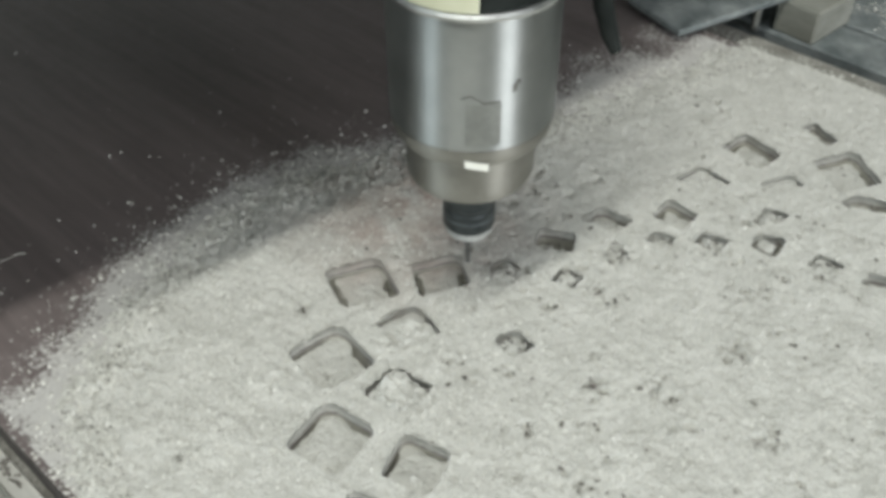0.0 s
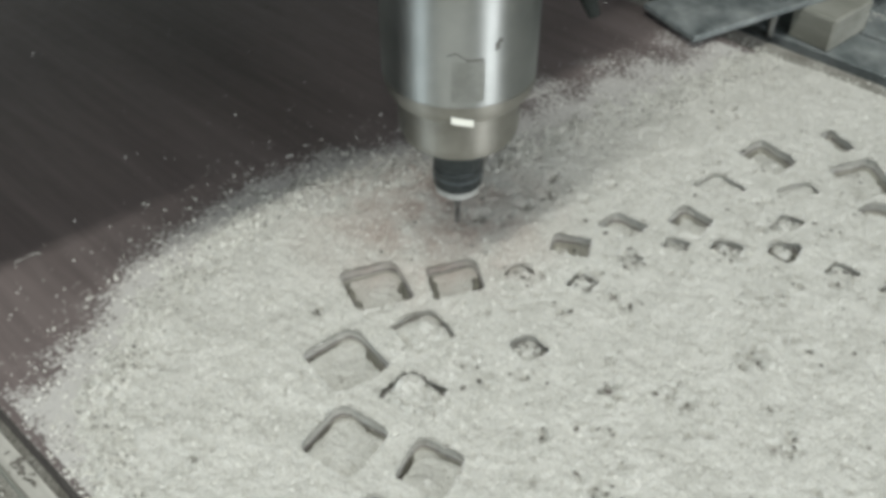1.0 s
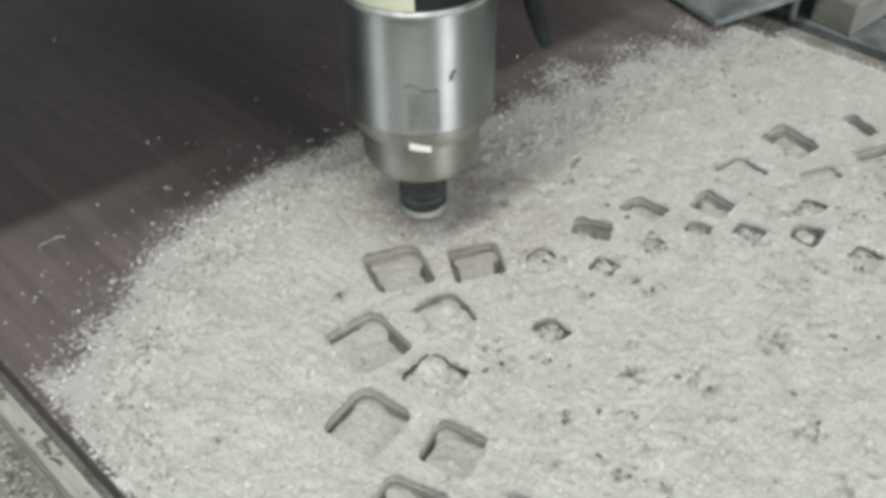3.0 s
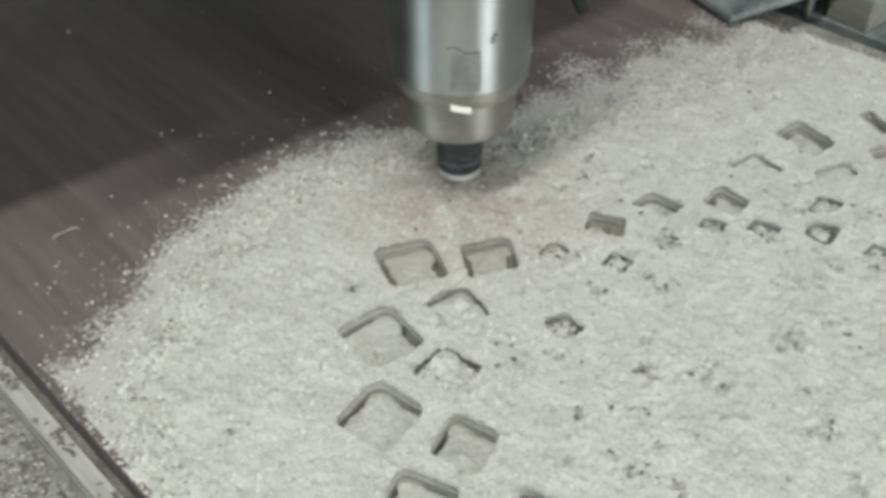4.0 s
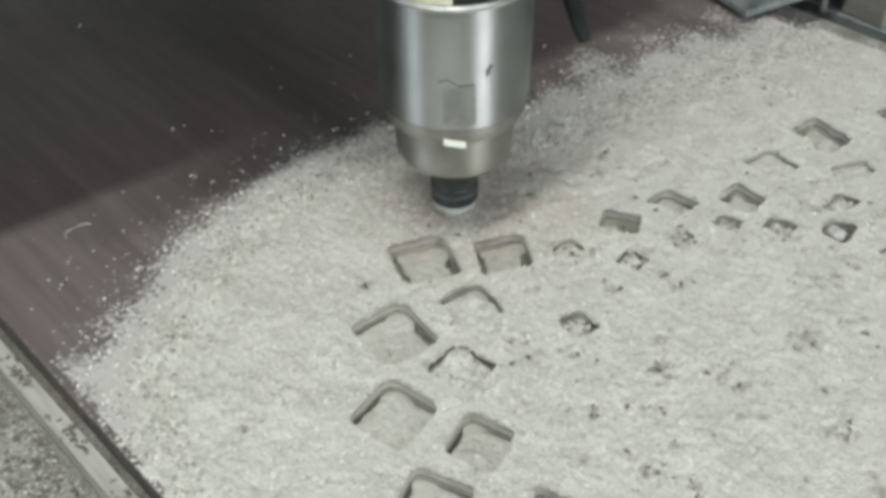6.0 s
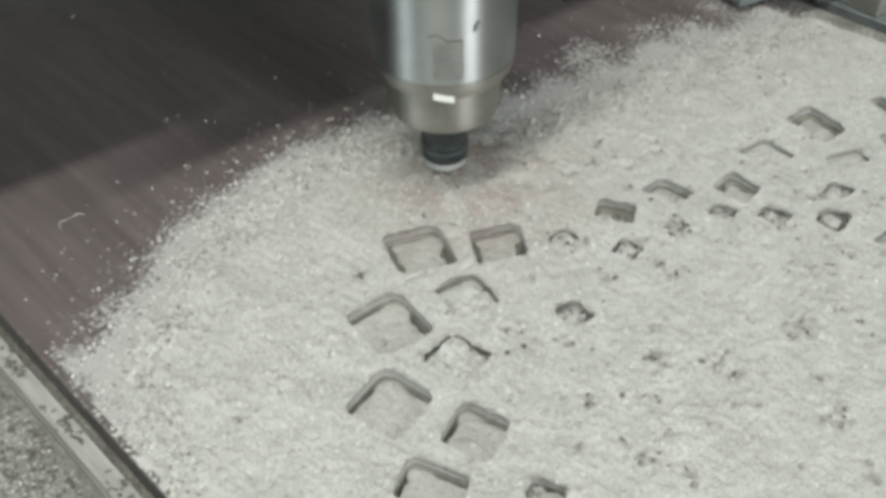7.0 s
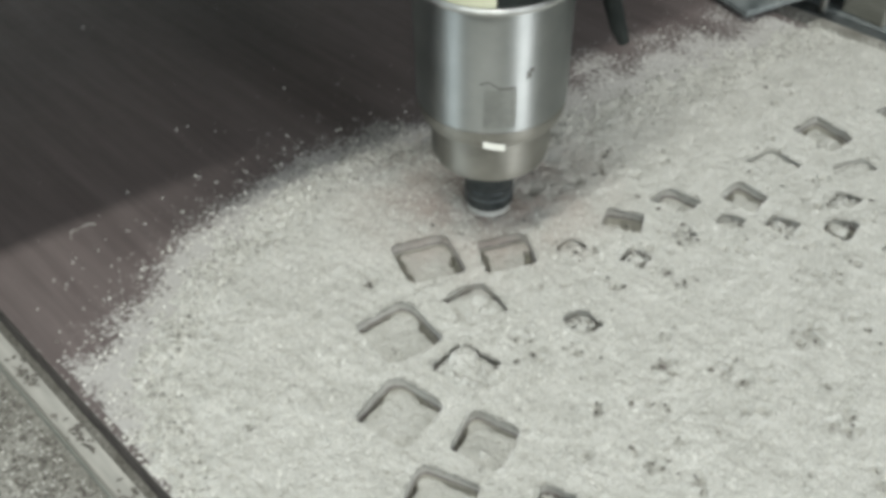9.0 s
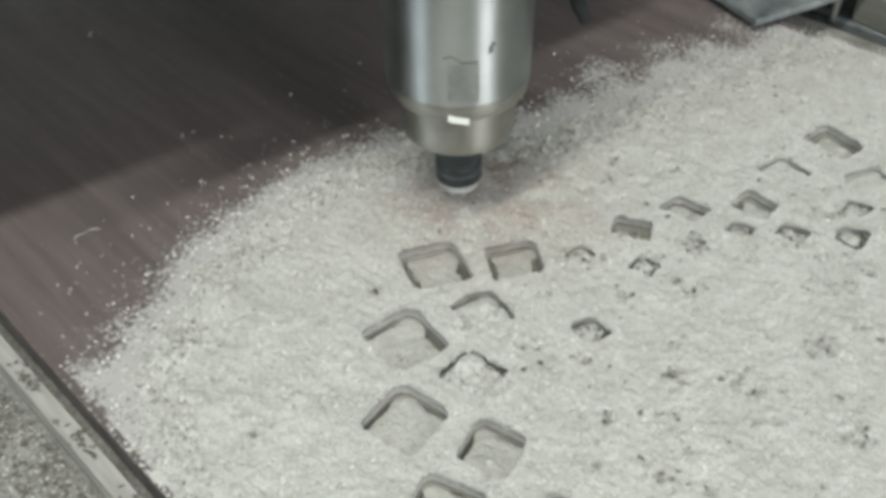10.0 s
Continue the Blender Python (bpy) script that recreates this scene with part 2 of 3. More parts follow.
CUTS = [  # corners, level of the loose fill at the walls, level of its middle, corner radius, raggedness of the rim
    (square_cut((-88, 15), (-64, 12), (-68, -14)), -1.3, 0.1, 6, 0.4),
    (square_cut((-48, 38), (-26, 27), (-36, 5)), -1.8, -0.9, 5, 0.4),
    (square_cut((-21, 14), (-1.5, 3.5), (-12.5, -12.5)), -1.3, -0.5, 4, 0.5),
    (square_cut((-54, 1.5), (-35.5, -3), (-40, -22)), 0.3, 2.2, 5, 1.2),
    (square_cut((-116.5, -17.5), (-93, -13), (-90, -36.5)), -1.3, 0.3, 6, 0.4),
    (square_cut((-102, -50), (-84, -44), (-79.5, -63)), -1.5, 0.2, 4, 0.5),
    (square_cut((-128, -54), (-113, -47), (-105, -68)), -1.9, -0.8, 4, 0.4),
    (square_cut((-82, -21), (-65, -20), (-62, -38.5)), 1.3, 3.7, 3, 1.9),
    ([(24, -16.5), (34.5, -12), (42, -26), (31, -32)], -4.6, -3.4, 2, 0.8),
    (square_cut((52, -21), (64, -23), (66, -39)), -1.2, 1.2, 3, 0.9),
    (square_cut((75, -43), (90, -42), (89, -58)), -2.4, -0.2, 3, 0.6),
    (square_cut((141, -40), (159, -42), (155, -64)), -3.8, 0.2, 3, 0.7),
    (square_cut((104, -37), (121, -40), (119, -57)), 2.0, 2.7, 3, 0.6),
    (square_cut((127, -67), (144, -75), (140, -83)), 2.0, 2.7, 3, 0.6),
    (square_cut((58, -50), (67, -50), (69, -59)), 0.4, 2.2, 2, 1.2),
    (square_cut((71, -66), (80, -65), (83, -77)), -0.8, 2.4, 3, 1.6),
    ([(87, -85), (96, -83), (101, -95), (86, -97)], 1.0, 2.6, 5, 1.0),
    (square_cut((-30, -39), (-19, -42), (-21, -53)), 0.6, 3.0, 3, 1.6),
    (square_cut((-98, -85), (-91, -82), (-86, -93)), -0.5, 1.8, 2, 1.0),
    (square_cut((182, -61), (190, -63), (184, -79)), -2.6, 0.8, 2, 1.0),
    (square_cut((160, -77), (181, -88), (167, -109)), -2.8, 0.2, 4, 0.8),
    (square_cut((139, -101), (150, -103), (156, -121)), -3.2, 0.0, 3, 0.8),
    (square_cut((97, -130), (104, -130), (109, -144)), -2.0, 1.5, 2, 1.0),
    (square_cut((-2, -13), (9, -11.5), (10, -24)), 2.1, 2.9, 3, 1.6),
    (square_cut((12, -35), (22, -34), (23, -44)), 1.4, 3.0, 3, 1.8),
    (square_cut((38, -43), (45, -42), (47, -49)), 1.4, 2.7, 2, 1.8),
    (square_cut((92, -109), (102, -109), (102, -121)), 1.2, 2.9, 3, 1.8),
    (square_cut((105, -77), (115, -78), (116, -88)), 0.8, 3.0, 3, 1.8),
]


def rounded(corners, radius, steps=5):
    """A closed outline in metres with rounded corners."""
    out = []
    n = len(corners)
    for i in range(n):
        p, a, b = (Vector(corners[k % n]) for k in (i, i - 1, i + 1))
        da, db = (a - p).normalized(), (b - p).normalized()
        reach = radius * (0.5, 1.2, 0.5, 1.0)[i]
        start, end = p + da * reach, p + db * reach
        for k in range(steps + 1):
            u = k / steps
            q = (1 - u) ** 2 * start + 2 * u * (1 - u) * p + u * u * end
            out.append((q.x / 1000, q.y / 1000))
    return out


OUTLINES = [rounded(c[0], c[3]) for c in CUTS]


from mathutils import geometry

BOARD = (-0.1785, 0.238, -0.300, 0.520)   # x and y limits of the panel
BOARD_THICK = 0.012
BED_Z = -0.018
DUST_EDGE = np.array([(-0.225, -0.30), (-0.214, -0.03), (-0.190, 0.040), (-0.172, 0.074), (-0.148, 0.088), (-0.113, 0.106), (-0.073, 0.119),
                      (-0.034, 0.120), (0.003, 0.108), (0.036, 0.090), (0.070, 0.066), (0.100, 0.055), (0.131, 0.047), (0.178, 0.035), (0.215, 0.025), (0.250, 0.016)])


def dust_reach(x, y):
    """Metres inside the heap's edge (negative outside), for arrays."""
    edge = np.interp(x, DUST_EDGE[2:, 0], DUST_EDGE[2:, 1])
    best = np.full(x.shape, 9.0)
    for (ax, ay), (bx, by) in zip(DUST_EDGE[:-1], DUST_EDGE[1:]):
        dx, dy = bx - ax, by - ay
        u = np.clip(((x - ax) * dx + (y - ay) * dy) / (dx * dx + dy * dy), 0, 1)
        best = np.minimum(best, np.hypot(x - ax - u * dx, y - ay - u * dy))
    inside = np.where(x < -0.178, (y < 0.04) & (x > -0.3), y < edge)
    return np.where(inside, best, -best)


def fbm(x, y, scale, octaves=3):
    out, amp, total = 0.0, 1.0, 0.0
    for _ in range(octaves):
        out += amp * noise.noise((x * scale, y * scale, 3.7))
        total += amp
        amp, scale = amp * 0.55, scale * 2.1
    return out / total


DIMPLES = [  # loose spots in the heap: x, y, radius, depth in mm
    (10, -23, 2.4, 3.4), (-1, -43, 2.4, 2.0), (1, -46, 1.6, 1.6), (-8, -71, 2.0, 2.0), (-11, -74, 1.6, 1.8), (-54, -76, 2.0, 2.4), (-52, -74, 1.4, 1.6), (-36, -92, 1.7, 2.0),
    (-39, -88, 1.4, 1.6), (-8, -99, 2.0, 2.2), (-5, -96, 1.6, 2.0), (-11, -94, 1.4, 1.5), (-21, -80, 2.2, 2.2), (-17, -82, 1.8, 1.6), (-53, -118, 2.0, 1.9), (-56, -121, 1.5, 1.6),
    (20, -61, 1.8, 2.0), (17, -59, 1.5, 1.6), (-49, -33, 2.0, 1.8), (-46, -37, 1.6, 1.6), (-66, 29, 2.6, 1.9), (-70, 27, 2.0, 1.8), (30, -109, 2.2, 2.1), (34, -109, 1.6, 1.8),
    (27, -106, 1.6, 1.7), (49, -119, 1.9, 1.9), (46, -116, 1.6, 1.6), (-14, -117, 2.6, 1.1), (-18, -113, 2.4, 0.9), (-144, 6, 1.5, 1.6), (-71, -85, 1.7, 1.7), (-38, -54, 2.2, 1.2),
    (-35, -51, 1.8, 1.2), (23, -35, 2.0, 1.7), (27, -39, 2.2, 1.5), (43, -41, 2.0, 1.7), (47, -45, 1.8, 1.5), (63, -7, 3.0, 1.1), (80, -9, 3.0, 1.1), (84, -4, 2.4, 1.1),
    (117, -6, 3.0, 1.1), (169, -23, 3.0, 1.3), (173, -17, 2.2, 1.3), (-14, -28, 2.0, 1.4), (2, -144, 2.2, 1.5), (-13, -161, 2.2, 1.9), (-9, -157, 1.6, 1.6), (-98, -62, 1.6, 1.6),
    (99, -76, 2.6, 1.9), (103, -79, 2.0, 2.1), (107, -77, 1.8, 1.7), (20, 20, 4, 1.0), (40, 10, 4, 1.0), (45, -52, 2, 1.3), (60, -96, 1.8, 1.7), (78, -105, 1.8, 1.6),
]


for _ in range(150):
    DIMPLES.append((random.uniform(-90, 200), random.uniform(-190, 30), random.uniform(0.9, 1.7), random.uniform(0.5, 1.5)))
for cx, cy in ((-20, -84), (-3, -102), (30, -112), (112, -70), (62, -100), (-56, -100), (0, -140), (-90, -140), (40, -48), (75, -84), (-48, -40), (60, 10), (20, -60), (90, -120), (130, -130)):
    for _ in range(5):
        DIMPLES.append((cx + random.gauss(0, 5), cy + random.gauss(0, 5), random.uniform(1.1, 2.2), random.uniform(1.0, 2.2)))


BINS = {}
for spot in DIMPLES:
    for ix in range(int((spot[0] - 2 * spot[2]) // 10), int((spot[0] + 2 * spot[2]) // 10) + 1):
        for iy in range(int((spot[1] - 2 * spot[2]) // 10), int((spot[1] + 2 * spot[2]) // 10) + 1):
            BINS.setdefault((ix, iy), []).append(spot)


def dust_height(x, y, reach):
    reach = reach - (0.022 if x < -0.06 else 0.016 if x > 0 else 0.016 - 0.10 * x) + 0.017 * fbm(x, y, 75, 3) + 0.020 * fbm(x + 3, y, 330, 3)
    if reach < 0:
        return max(-0.0010, 0.04 * reach)
    z = 0.0031 * (1 - math.exp(-reach / 0.016)) + 0.0003 * min(1, reach / 0.002)
    grain = min(1, reach / 0.01, 0.15 + max(0, 0.2375 - x) / 0.02)
    z += grain * (0.0008 * fbm(x, y, 60, 2) + 0.0004 * fbm(x, y, 190, 2) + 0.0010 * fbm(x, y, 430, 2))
    for dx, dy, r, d in BINS.get((int(x * 1000 // 10), int(y * 1000 // 10)), ()):
        q = ((x * 1000 - dx) ** 2 + (y * 1000 - dy) ** 2) / (r * r)
        if q < 4:
            z -= 0.0024 * d * math.exp(-1.9 * q) * max(0, 1.2 + 2.2 * fbm(x, y, 420, 1)) - 0.0007 * q * math.exp(-1.1 * q)
    return z


def in_outline(x, y, outline):
    inside = np.zeros(x.shape, bool)
    n = len(outline)
    for i in range(n):
        (ax, ay), (bx, by) = outline[i], outline[(i + 1) % n]
        if ay != by:
            inside ^= ((ay > y) != (by > y)) & (x < (bx - ax) * (y - ay) / (by - ay) + ax)
    return inside


def near_outline(x, y, outline):
    best = np.full(x.shape, 9.0)
    n = len(outline)
    for i in range(n):
        (ax, ay), (bx, by) = outline[i], outline[(i + 1) % n]
        dx, dy = bx - ax, by - ay
        u = np.clip(((x - ax) * dx + (y - ay) * dy) / max(dx * dx + dy * dy, 1e-12), 0, 1)
        best = np.minimum(best, np.hypot(x - ax - u * dx, y - ay - u * dy))
    return best


def perforated(points, outer, outlines):
    """Triangles over the points with the outlines left open: places, triangles and the vertex loop of each outline."""
    verts, edges, loops = [Vector(p) for p in points], [], []
    for outline in ([outer] if outer else []) + outlines:
        first = len(verts)
        verts += [Vector(p) for p in outline]
        edges += [(first + i, first + (i + 1) % len(outline)) for i in range(len(outline))]
        loops.append(list(range(first, len(verts))))
    co, _, tris, origin, _, _ = geometry.delaunay_2d_cdt(verts, edges, [], 0, 1e-7)
    found = {}
    for k, sources in enumerate(origin):
        for s in sources:
            found[s] = k
    loops = [[found[i] for i in loop] for loop in loops]
    co = np.array([tuple(c) for c in co])
    mid = co[np.array(tris)].mean(1)
    keep = np.ones(len(tris), bool)
    for outline in outlines:
        keep &= ~in_outline(mid[:, 0], mid[:, 1], outline)
    return co, [t for t, k in zip(tris, keep) if k], loops[1:] if outer else loops


def plain_mesh(name, verts, faces, mats, parent=None, smooth=False, slots=None):
    data = bpy.data.meshes.new(name)
    data.from_pydata(verts, [], faces)
    for m in mats:
        data.materials.append(m)
    if slots is not None:
        data.polygons.foreach_set("material_index", slots)
    if smooth:
        data.polygons.foreach_set("use_smooth", [True] * len(faces))
    data.update()
    ob = new(name, data)
    if parent:
        ob.parent = parent
    return ob


# ---- the room ----
def build_room():
    x0, x1, y0, y1, z0, z1, w = -3.0, 3.2, -3.0, 3.4, -0.88, 2.15, 0.2
    tagged(mesh_object("floor", box(x0 - w, x1 + w, y0 - w, y1 + w, z0 - 0.2, z0), M_CONCRETE), "bare grey concrete workshop floor", "floor", kind="structure")
    tagged(mesh_object("ceiling", box(x0 - w, x1 + w, y0 - w, y1 + w, z1, z1 + 0.2), M_CEILING), "pale painted flat workshop ceiling", "ceiling", kind="structure")
    tagged(mesh_object("wall_north", box(x0, x1, y1, y1 + w, z0, z1), M_WALL), "pale grey plastered workshop wall", "wall", kind="structure")
    tagged(mesh_object("wall_east", box(x1, x1 + w, y0 - w, y1 + w, z0, z1), M_WALL), "pale grey plastered workshop wall", "wall", kind="structure")
    # walls with a window: the run of the wall, the opening's middle and half width along it
    for name, along_x, mid, half in (("wall_south", True, -0.30, 0.45), ("wall_west", False, 0.70, 0.55)):
        bm = bmesh.new()
        lo, hi = (x0, x1) if along_x else (y0 - w, y1 + w)
        for a, b, c, d in ((lo, mid - half, z0, z1), (mid + half, hi, z0, z1), (mid - half, mid + half, z0, 0.1), (mid - half, mid + half, 1.5, z1)):
            add_box(bm, *((a, b, y0 - w, y0) if along_x else (x0 - w, x0, a, b)), c, d)
        tagged(mesh_object(name, bm, M_WALL), "pale grey plastered wall with a window opening", "wall", kind="structure")
        window = tagged(new("window_1" if along_x else "window_2"), "tall workshop window with a plain painted frame", "window", kind="structure")
        window.matrix_world = pose(mid, y0 - 0.12, 0.1) if along_x else pose(x0 - 0.12, mid, 0.1, 0, 0, 90)
        for a, b, c, d in ((-half, 0.05 - half, 0, 1.4), (half - 0.05, half, 0, 1.4), (0.05 - half, half - 0.05, 0, 0.05), (0.05 - half, half - 0.05, 1.35, 1.4)):
            part("window_frame", box(a, b, -0.03, 0.03, c, d, 0.004), M_FRAME, window)
    # Housings for the two overhead lamps, both added out of view.
    for place, turn in ((TUBE_A, -9), (FILL_B, 45)):
        lamp = tagged(new("added_ceiling_light"), "white batten ceiling light added out of view", "ceiling light")
        lamp.matrix_world = pose(place[0], place[1], place[2], 0, 0, turn)
        part("housing", box(-0.64, 0.64, -0.07, 0.07, 0.02, 0.10, 0.006), M_CEILING, lamp)


# ---- machine bed ----
def build_bed():
    bed = tagged(new("machine_bed"), "router bed with dusty spoilboard and aluminium profile", "router bed")
    bed.location = (0, 0, BED_Z)
    part("spoilboard", box(-0.46, 0.284, -0.62, 0.85, -0.018, 0, 0.001), M_BED, bed, "spoilboard under a coat of sawdust")
    part("slot", box(0.284, 0.2925, -0.62, 0.85, -0.018, -0.010), M_RUBBER, bed, "dark open slot")
    x = 0.2925
    for width in (0.040, 0.030, 0.040, 0.030, 0.040):
        part("profile_strip", box(x, x + width - 0.0035, -0.62, 0.85, -0.018, 0.001, 0.0008), M_ALU, bed, "dusty grey aluminium strip")
        part("slot", box(x + width - 0.0035, x + width, -0.62, 0.85, -0.018, -0.009), M_RUBBER, bed)
        x += width
    for sx in (-0.44, 0.44):
        for sy in (-0.58, 0.80):
            part("leg", box(sx - 0.04, sx + 0.04, sy - 0.04, sy + 0.04, -0.862, -0.078, 0.004), M_FRAME, bed)
    part("frame", box(-0.48, 0.48, -0.64, 0.87, -0.078, -0.018, 0.004), M_FRAME, bed)
    return bed


# ---- panel and heap ----
def build_panel():
    panel = tagged(new("laminate_board"), "brown wood-grain laminate panel with square cut-outs, clamped flat", "panel")
    x0, x1, y0, y1 = BOARD
    gx, gy = np.meshgrid(np.arange(x0 + 0.003, x1 - 0.002, 0.004), np.arange(-0.10, 0.26, 0.004))
    gx, gy = gx.ravel(), gy.ravel()
    clear = free_of_cuts(gx, gy)
    for outline in OUTLINES:
        clear &= near_outline(gx, gy, outline) > 0.0015
    co, tris, loops = perforated(list(zip(gx[clear].tolist(), gy[clear].tolist())), [(x0, y0), (x1, y0), (x1, y1), (x0, y1)], OUTLINES)
    n = len(co)
    verts = [(x, y, 0.0) for x, y in co] + [(x, y, -BOARD_THICK) for x, y in co]
    # the sheet's own thickness shows as a thin dark line round every cut
    sheet, skin = [(x, y, 0.0) for x, y in co], list(tris)
    for loop in loops:
        low = {i: len(sheet) + k for k, i in enumerate(loop)}
        middle = co[np.array(loop)].mean(0)
        sheet += [(co[i][0] + 0.0002 * np.sign(middle[0] - co[i][0]), co[i][1] + 0.0002 * np.sign(middle[1] - co[i][1]), -0.0007) for i in loop]
        skin += [(a, b, low[b], low[a]) for a, b in zip(loop, loop[1:] + loop[:1])]
    face = plain_mesh("laminate_face", sheet, skin, [M_LAMINATE], panel)
    face["label"] = "brown wood-grain laminate with a film of dust"
    reach = dust_reach(co[:, 0], co[:, 1])
    spread = np.interp(co[:, 0], (-0.18, 0.02, 0.12), (0.034, 0.036, 0.060))
    density = np.array([0.30 * fbm(x, y, 45, 3) for x, y in co.tolist()]) + 0.96 * np.exp(np.minimum(reach - 0.022, 0) / spread) - 0.4 * np.clip((reach - 0.045) / 0.02, 0, 1)
    face.data.attributes.new("dust_density", "FLOAT", "POINT").data.foreach_set("value", np.concatenate((density, np.zeros(len(sheet) - n))).astype(np.float32))
    faces = [tuple(n + i for i in reversed(t)) for t in tris]
    corner = [min(range(n), key=lambda k: (co[k][0] - cx) ** 2 + (co[k][1] - cy) ** 2) for cx, cy in ((x0, y0), (x1, y0), (x1, y1), (x0, y1))]
    for loop in loops + [corner]:
        for a, b in zip(loop, loop[1:] + loop[:1]):
            faces.append((a, b, n + b, n + a))
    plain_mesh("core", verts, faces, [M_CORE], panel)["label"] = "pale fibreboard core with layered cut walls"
    # Thin added strip carries the painted shade of the left side.
    part("edge_shade", box(x0 - 0.0006, x0 - 0.00002, y0, y1, -BOARD_THICK, -0.0002), M_EDGE_SHADE, panel, "dark strip standing in for shade on the panel's side")
    part("packing_sheet", box(x0 + 0.004, x1 - 0.004, y0, y1, BED_Z, -BOARD_THICK - 0.0001), M_BED, panel)
    return panel


def build_dust():
    step = 0.0011
    gx, gy = np.meshgrid(np.arange(-0.1780, 0.2375, step), np.arange(-0.230, 0.150, step))
    gx, gy = gx.ravel(), gy.ravel()
    gx = gx + np.random.uniform(-0.0003, 0.0003, gx.shape)
    gy = gy + np.random.uniform(-0.0003, 0.0003, gy.shape)
    keep = dust_reach(gx, gy) > -0.014
    gx, gy = gx[keep], gy[keep]
    for outline in OUTLINES:
        o = np.array(outline)
        close = (gx > o[:, 0].min() - 0.002) & (gx < o[:, 0].max() + 0.002) & (gy > o[:, 1].min() - 0.002) & (gy < o[:, 1].max() + 0.002)
        drop = np.zeros(gx.shape, bool)
        drop[close] = in_outline(gx[close], gy[close], outline) | (near_outline(gx[close], gy[close], outline) < 0.0010)
        gx, gy = gx[~drop], gy[~drop]
    wavy = []
    for cut, outline in zip(CUTS, OUTLINES):
        fine, rag = [], 0.0011 * cut[4]
        for (ax, ay), (bx, by) in zip(outline, outline[1:] + outline[:1]):
            cuts = max(1, int(math.hypot(bx - ax, by - ay) / 0.0013))
            for k in range(cuts):
                u = k / cuts
                x, y = ax + (bx - ax) * u, ay + (by - ay) * u
                fine.append((x + rag * fbm(x, y, 260, 2), y + rag * fbm(x + 5, y, 260, 2)))
        wavy.append(fine)
    co, tris, loops = perforated(list(zip(gx.tolist(), gy.tolist())), None, wavy)
    reach = dust_reach(co[:, 0], co[:, 1])
    verts = [(x, y, dust_height(x, y, r)) for (x, y), r in zip(co.tolist(), reach.tolist())]
    size = np.ptp(co[np.array(tris)], axis=1).max(1)
    faces = [t for t, s in zip(tris, size) if s < 0.006]
    # the broken rim of each opening runs down to the panel
    for loop in loops:
        low = {i: len(verts) + k for k, i in enumerate(loop)}
        verts += [(verts[i][0], verts[i][1], -0.0002) for i in loop]
        faces += [(a, b, low[b], low[a]) for a, b in zip(loop, loop[1:] + loop[:1])]
    heap = plain_mesh("sawdust_heap", verts, faces, [M_DUST], smooth=True)
    tagged(heap, "pale sawdust heaped over the brown panel", "sawdust", kind="stuff")


# width in mm of the open slot between each wall of a cut and the piece left in it, tuned to the dark lines in the
# camera's view: left-top, top-right, right-bottom, bottom-left
SLOTS = {0: (1.1, 2.7, 0.2, 0.6), 1: (0.5, 3.4, 2.2, 2.7), 2: (0.6, 3.8, 2.0, 2.7), 3: (0.3, 0.8, 0, 0), 4: (1.2, 1.5, 0, 0), 5: (1.3, 1.1, 0, 0), 6: (1.1, 1.3, 0, 0),
         7: (0.7, 1.2, 0, 0), 8: (1.0, 6.5, 1.0, 0.6), 9: (0.5, 1.4, 0, 0), 10: (2.0, 2.2, 0, 0.4), 11: (1.2, 3.4, 0, 1.4), 14: (0.4, 1.3, 0, 0), 15: (1.9, 1.5, 0.6, 2.0), 16: (1.8, 2.6, 2.2, 2.8),
         17: (1.2, 1.8, 1.4, 1.2), 18: (1, 1.2, 0, 0), 19: (0.6, 2.2, 0.3, 0), 20: (1.2, 3.0, 0, 0), 21: (1.2, 2.2, 0, 0), 22: (0.9, 1.6, 0, 0), 24: (0.6, 1.7, 0.8, 0.6), 27: (0.6, 1.8, 1.4, 0.8)}


# loose dust banked inside a cut: place, radius and rise in mm
MOUNDS = {7: ((-69, -22, 7.0, 2.2), (-66, -26, 3.0, 1.4), (-72, -24, 2.6, 1.2)), 3: ((-45, -8, 5.0, 1.6), (-40, -17, 4.0, 1.2)), 5: ((-95, -58, 4.0, 1.8),), 2: ((-14, -4, 4, 0.8),), 15: ((77, -70, 3.0, 1.6),), 11: ((146, -56, 5, 2.2),)}


